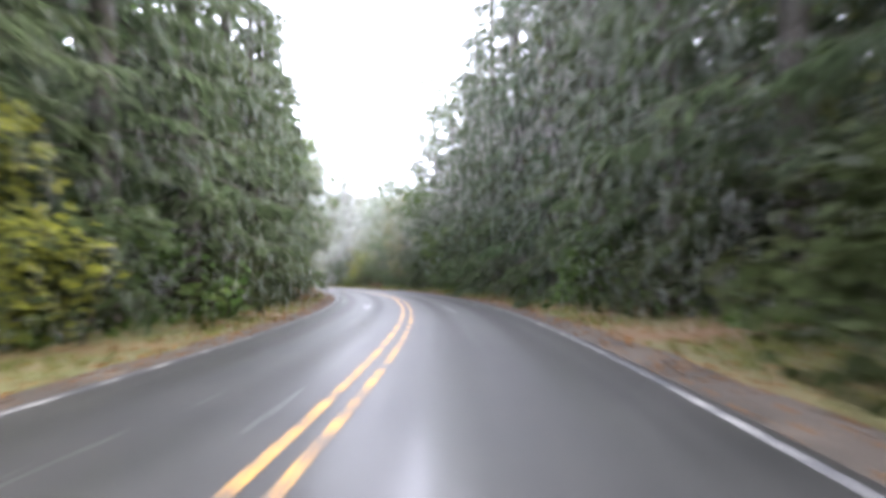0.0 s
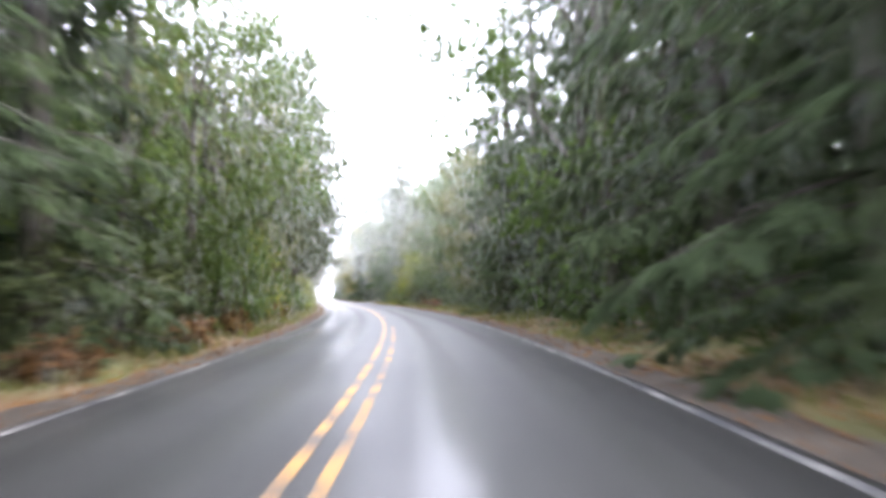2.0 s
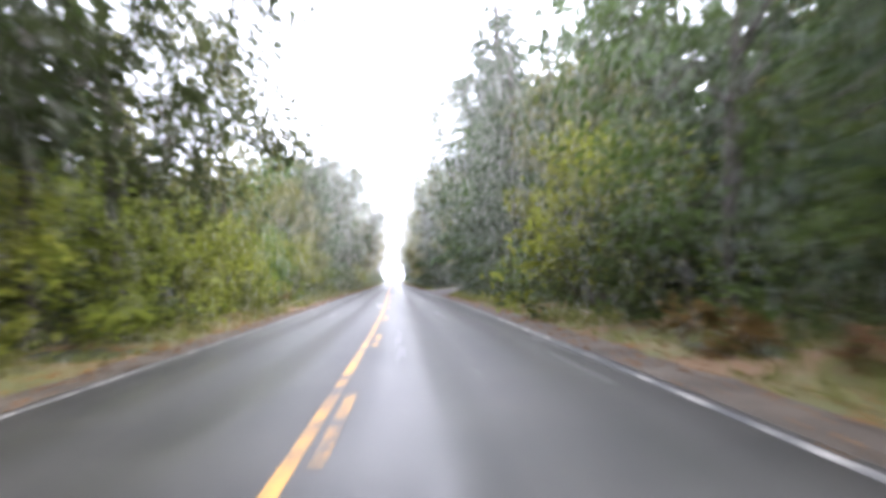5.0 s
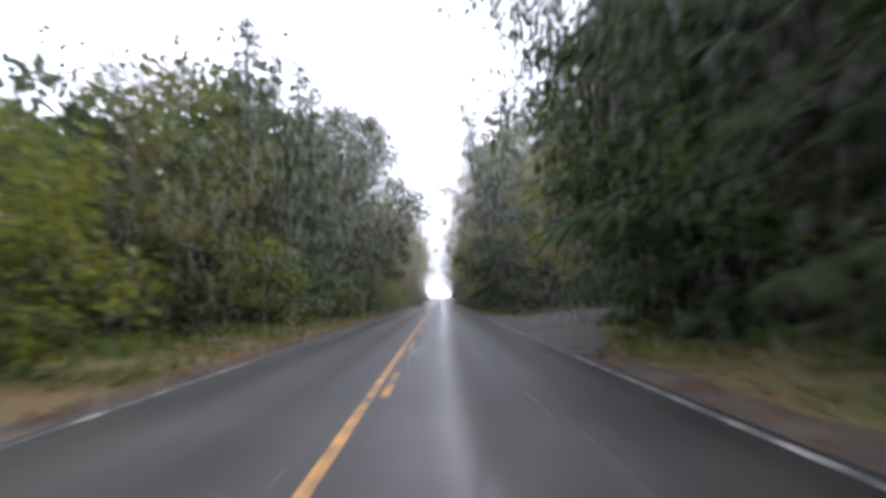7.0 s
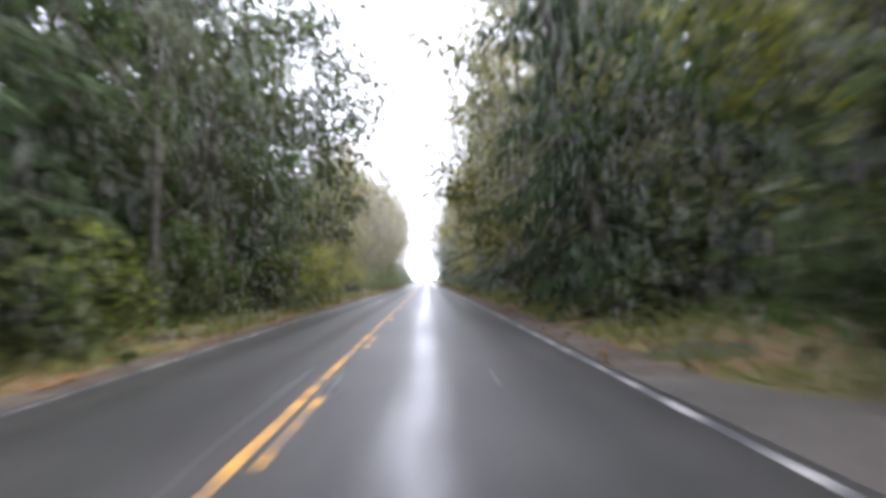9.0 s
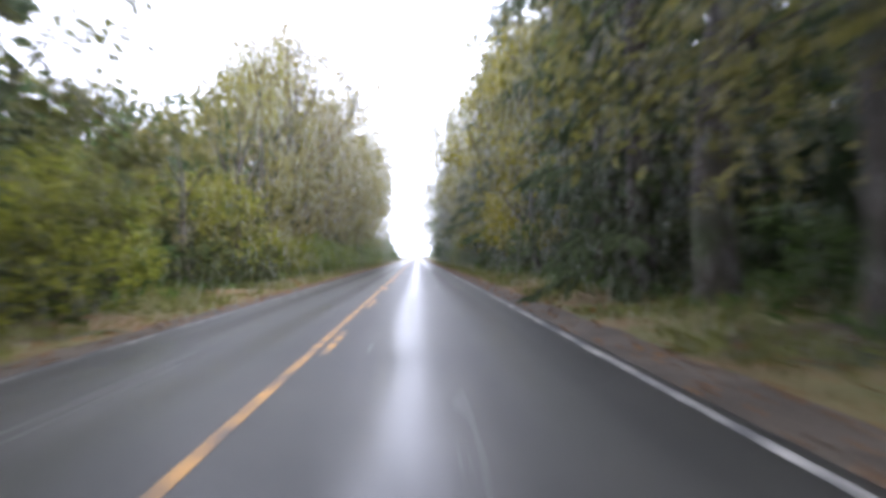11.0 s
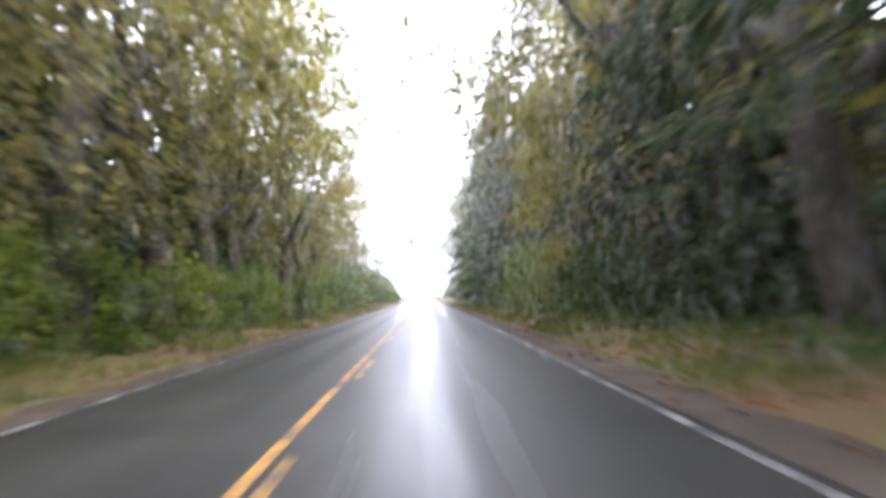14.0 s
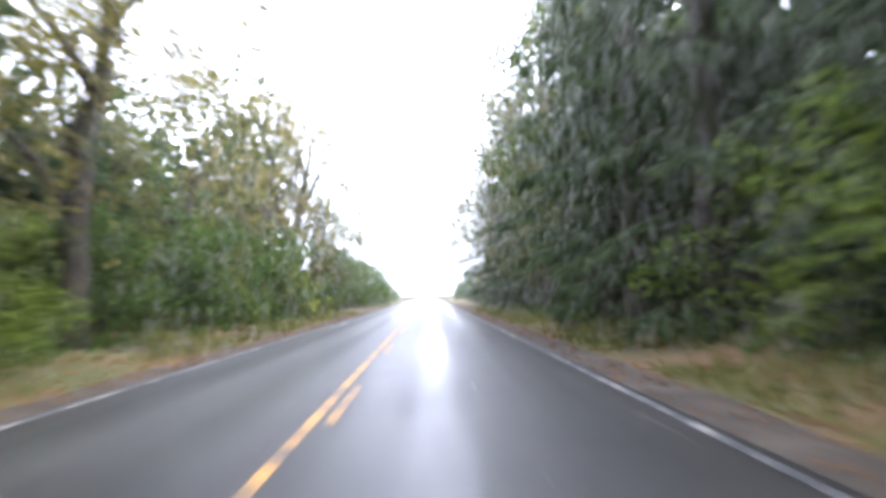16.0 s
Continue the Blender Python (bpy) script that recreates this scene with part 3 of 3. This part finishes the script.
row("C 175 -7.6 17;L 178 -6.8 3;D 184 -7.2 17 0.85;G 186 -7 3.8;D 190 -7 18 0.95;B 194 -7.6 17;C 198 -7.4 18;L 199 -6.8 3.4;D 203 -6.4 17 1.0;L 206 -6.6 4;L 211 -6.8 3.6;O 212 -7.4 13;L 216 -7.2 4.5;W 221 -8.6 7.5;L 232 -8.6 5.6;d 225 -7 2;d 229 -7.1 2.2;d 233 -7 2.2;d 237 -7.1 2;W 229 -8.6 8;W 236 -8.2 11.5")
row("W 243 -8.4 15;W 249 -9 16 1.2;W 255 -8.6 19 1.3;L 246 -7.6 3.2;L 251 -7.6 3.2;H 256 -7.6 3.4;L 261 -7.6 3;H 266 -7.6 3.2;H 271 -7.6 3.2;W 261 -8.4 21 1.35;W 266 -8.4 19 1.35;W 271 -8.2 18 1.4;M 277 -8.4 17 1.3;H 276 -7.6 2.8;H 281 -7.6 3;M 282 -8.2 18 1.3;M 287 -8 17 1.3;H 286 -7.6 3.2;H 291 -7.6 3;W 289 -8.8 16;M 293 -7.1 16.5;G 295 -6.8 3.2;W 299 -7 16;H 300 -6.8 3")
row("M 305 -7.4 14;O 310 -9.5 10;G 306 -7.6 4;G 314 -7.6 4.5;O 318 -9 11;G 322 -7.4 5;W 327 -8.4 13;G 330 -7.4 5;W 334 -8 15;O 340 -7.8 13;B 345 -8.2 10.5;C 351 -8.4 10;B 358 -8 8.5;G 347 -7.2 5.5;G 354 -6.8 5.5;G 361 -6.6 5.5;G 368 -6.6 5.5;G 375 -6.4 5.5;G 383 -6.6 5;B 391 -7.4 6.5;G 401 -6.6 4.5;G 412 -6.8 4;G 423 -7 3.6;G 434 -7 3")
# right of the road
row("C 8 8.6 20;C 14 8.2 21;C 20 7.8 21;C 27 7.6 21;C 33 7.4 22;C 39 7.2 22;C 45 7 22;C 51 7.4 21;C 25 10.5 22;C 31 10.6 22;C 37 10.4 22;C 43 10.2 22;B 57 6.8 18;C 62 7.6 19;C 59 9.8 21;C 65 9.8 20")
row("C 68 7.2 18;C 72 6.8 17;C 77 7.4 13;O 82 6.8 11;B 87 7.2 11;C 91 8 13;B 97 7.4 12;C 99 8.8 14;B 105 7.6 12.5;L 111 6.9 6;O 117 7.4 9.5;C 123 8 13")
row("C 130 7.4 17 0.9;C 134 7.6 16;B 138 7.6 13;C 141 8.6 24 1.35;C 143 8.9 21 1.2;B 145 7.6 15;D 149 7.4 18 0.75;C 152 8.8 19;C 160 12 20;C 166 13 20;Y 167 9 10.5 1.1;V 174 9 11;B 178 9 16;O 181 9 15")
row("C 186 6.8 19;O 191 6.8 17;W 196 7 18;W 200 6.8 18;W 206 6.8 17;W 211 6.8 18;C 216 7 19;C 221 7.4 19;C 226 9 19;O 232 10.5 16")
row("O 238 10.5 17;C 234 9.4 19;Y 231 6.9 12;Y 238 7 12.5;C 243 8.4 21 1.15;C 251 8.6 22 1.2;Y 255 7 11;C 258 8.6 22 1.2;W 264 8.6 18 1.3;C 269 8.8 19 1.1;W 274 8.2 18 1.3;M 279 8.4 17 1.1;G 272 7.2 2.8;G 277 7.2 3;L 282 7.2 3.2;C 279 9.8 19;Y 283 8.2 15 0.85;Y 289 9.6 14 0.8;C 286 11 19;O 294 11 13;C 299 9.4 19")
row("L 288 8.4 3.6;L 293 8.0 4.4;H 298 8.0 4.3;H 303 8.2 4.4;C 304 7.5 21;C 309 7.2 22;C 313 7.4 19;B 315 8 14;O 321 7.6 15;C 327 7.6 18;C 334 7.4 17;O 341 7.2 16;C 348 7.4 17;O 355 7.2 15;C 362 7.4 16;O 369 7.4 14;G 378 7.4 5;G 389 7.2 4.6;G 401 7.2 4.2;G 415 7.2 3.6;G 430 7.4 3;B 164 18 16;g 155 10.8 2.6;d 159 11.2 3;d 162.5 10.8 2.4;g 166 9 2.4;d 170 8.2 2.6")


row(";".join("r %.1f %.1f %.2f" % (41 + 2.3 * k, -5.3 - 0.5 * (k % 3), 0.5 + 0.12 * (k % 4)) for k in range(12)))
row("r 76 -6.6 1;r 79 -6.2 0.9;r 82 -6.8 1.1;r 85 -6.4 0.9;r 131 -6.8 0.9;r 134 -6.6 0.8;r 94 5.6 0.7;r 97 5.8 0.8;r 100 5.5 0.7;r 103 5.8 0.7")

# a fir that leans out over the road
leaner = plant("C", 181, 6.4, 17, wide=0.75)
leaner.matrix_basis = Matrix.Translation(leaner.matrix_basis.translation) @ Matrix.Rotation(radians(-11), 4, "Y") @ Matrix.Translation(-leaner.matrix_basis.translation) @ leaner.matrix_basis
leaner["label"] = "dark green fir leaning out over the wet road"

# the rows behind, mixed at random
for side in (-1, 1):
    s = -12.0
    while s < (345 if side < 0 else 372):
        kind = rng.choice(["c", "b", "o"] if s < 220 else ["c", "o", "o"], p=[0.5, 0.3, 0.2] if s < 220 else [0.4, 0.3, 0.3])
        if back_low(side, s) < 0.8:
            kind = rng.choice(["b", "o"])
        lat = side * (11.5 + 3.5 * rng.random())
        low = back_low(side, s)
        plant(kind, s, lat, (15 + 4 * rng.random()) * low)
        s += 6.0 + 2.0 * rng.random()

# past the forest the country opens: low thickets far off
for k in range(26):
    side = -1 if k % 2 else 1
    plant("g", 400 + 9 * k + 6 * rng.random(), side * (9 + 26 * rng.random()), 2.5 + 2.5 * rng.random(), wide=1.3)

# bushes along the forest edge
for side in (-1, 1):
    s = -6.0
    while s < 385:
        kind = rng.choice(["g", "d", "d", "d"] if s < 215 or side > 0 else ["g", "g", "l", "d"])
        lat = side * (forest_edge(side, s) + 0.2 + 1.6 * rng.random())
        if side < 0 or abs(lat) > layby_edge(s) + 1.6:
            plant(kind, s, lat, 1.7 + 1.8 * rng.random(), wide=1.25)
        s += 2.8 + 1.3 * rng.random()


# ---- what nobody could count ----
def woods(side):
    """The woods behind: leaf masses with an uneven top, thinning out upwards."""
    k = 48000
    s = rng.random(k) * ((352 if side < 0 else 384) + 40) - 40
    lat = 10 + rng.random(k) ** 1.2 * 20
    top = 15.5 + 3.0 * np.sin(s * 0.19 + side) + 2.5 * np.sin(s * 0.47) + 2 * np.sin(s * 1.1 + lat * 0.5)
    top = top + 4 * np.interp(s, [45, 75], [1, 0])
    top = top * np.array([back_low(side, v) for v in s])
    z = rng.random(k) ** 0.95 * top
    x, y, _ = along(s, side * lat)
    p = np.stack([x, y, z + 0.2], 1)
    size = np.interp(z / top, [0.0, 0.6, 0.95], [1.8, 1.6, 0.75])
    return kites(p, rand_dirs(len(p), -0.3), rand_dirs(len(p), 0.4), size * (0.7 + 0.5 * rng.random(len(p))), size * (0.45 + 0.35 * rng.random(len(p))))


for side in (-1, 1):
    tagged(new("woods", mesh_from("woods", *woods(side), FIR)), "dense dark green woods behind the roadside trees", "woods", kind="stuff")


def far_woods(side):
    """The forest beyond, out to the sides: many pointed crowns of coarse leaf masses."""
    trees, per = 900, 16
    s = np.repeat(rng.random(trees) * 440 - 50, per)
    lat = np.repeat(31 + 50 * rng.random(trees) ** 1.3, per)
    tall = np.repeat(12 + 6 * rng.random(trees), per)
    up = np.tile((np.arange(per) + 0.5) / per, trees)
    ang, reach = rng.random(len(s)) * 6.283, 3.2 * (1.02 - up) * np.sqrt(rng.random(len(s)))
    x, y, _ = along(s, side * lat)
    p = np.stack([x + reach * np.cos(ang), y + reach * np.sin(ang), 0.6 + up * tall], 1)
    size = np.interp(up, [0, 1], [3.2, 1.2])
    return kites(p, np.stack([np.cos(ang), np.sin(ang), -0.3 + 0 * ang], 1), rand_dirs(len(p), 1.5), size, size * 0.7)


for side in (-1, 1):
    tagged(new("far_woods", mesh_from("far_woods", *far_woods(side), FIR)), "dark green forest stretching away from the road", "woods", kind="stuff")


def scatter(k, lo, hi, s0=-10, s1=340):
    s = s0 + rng.random(k) * (s1 - s0)
    lat = lo + rng.random(k) * (hi - lo)
    side = rng.choice([-1.0, 1.0], k)
    keep = ~((side > 0) & (s > 140) & (s < 171) & (lat < layby_edge(s) + 0.1))
    s, lat, side = s[keep], lat[keep], side[keep]
    x, y, _ = along(s, side * lat)
    z = np.interp(lat, [3.5, 4.2, 4.6, 5.6, 6.8, 8.2, 9.8, 11], [-0.08, -0.09, -0.094, -0.05, 0.08, 0.22, 0.34, 0.25])
    return np.stack([x, y, z], 1), s, lat


p, s, lat = scatter(125000, 4.3, 9.6)
tuft = np.clip(np.sin(s * 0.8) * np.sin(s * 0.23 + lat) + 0.5, 0.05, 1.2) * np.interp(s, [40, 75], [0.5, 1.0])
keep = rng.random(len(p)) < tuft
p, h = p[keep], (0.10 + 0.28 * rng.random(keep.sum()) * tuft[keep])
g = kites(p, rand_dirs(len(p), 1.6), rand_dirs(len(p)), h * 1.25, 0.04 + 0.035 * rng.random(len(p)))
tagged(new("grass", mesh_from("grass", *g, GRASS)), "tufts of wet green and straw-coloured grass", "grass", kind="stuff")

p, s, lat = scatter(70000, 3.5, 8.5)
keep = rng.random(len(p)) < np.interp(lat, [3.5, 4.1, 5.2, 8.5], [0.4, 0.95, 0.75, 0.4]) * np.interp(s, [50, 80], [1.0, 0.72])
p = p[keep] + np.array([0, 0, 0.012])
flat = rand_dirs(len(p))
flat[:, 2] *= 0.15
g = kites(p, flat, rand_dirs(len(p), 4.0), 0.07 + 0.09 * rng.random(len(p)), 0.06 + 0.05 * rng.random(len(p)))
tagged(new("fallen_leaves", mesh_from("fallen_leaves", *g, LITTER)), "brown and orange fallen leaves along the verge", "leaf litter", kind="stuff")

p, s, lat = scatter(18000, 6.2, 10.0)
g = kites(p, rand_dirs(len(p), 0.9), rand_dirs(len(p), 0.8), 0.25 + 0.35 * rng.random(len(p)), 0.10 + 0.10 * rng.random(len(p)))
tagged(new("undergrowth", mesh_from("undergrowth", *g, GREEN)), "low ferns and brambles at the forest edge", "undergrowth", kind="stuff")


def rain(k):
    """Haze made of rain-like streaks over the road and in front of the trees: hair-thin, upright, pale, none where the
    car drives.
    """
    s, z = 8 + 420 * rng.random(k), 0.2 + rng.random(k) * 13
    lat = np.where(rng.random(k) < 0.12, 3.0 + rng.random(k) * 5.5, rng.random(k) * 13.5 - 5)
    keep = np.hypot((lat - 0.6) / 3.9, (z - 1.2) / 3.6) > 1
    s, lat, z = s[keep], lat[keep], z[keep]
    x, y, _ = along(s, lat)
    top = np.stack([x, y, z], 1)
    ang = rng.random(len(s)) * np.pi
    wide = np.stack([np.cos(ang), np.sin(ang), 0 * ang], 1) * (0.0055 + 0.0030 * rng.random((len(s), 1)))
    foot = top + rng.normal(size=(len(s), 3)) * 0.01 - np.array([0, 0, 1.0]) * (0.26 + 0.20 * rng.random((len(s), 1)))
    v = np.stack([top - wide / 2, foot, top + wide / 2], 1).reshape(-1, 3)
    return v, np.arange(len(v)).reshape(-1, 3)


# added veil: the streaks pale whatever stands far off, as haze would
tagged(new("rain", mesh_from("rain", *rain(500000), HAZE_STREAKS)), "pale rain-like streaks added as haze over the wet road", "rain", kind="stuff")
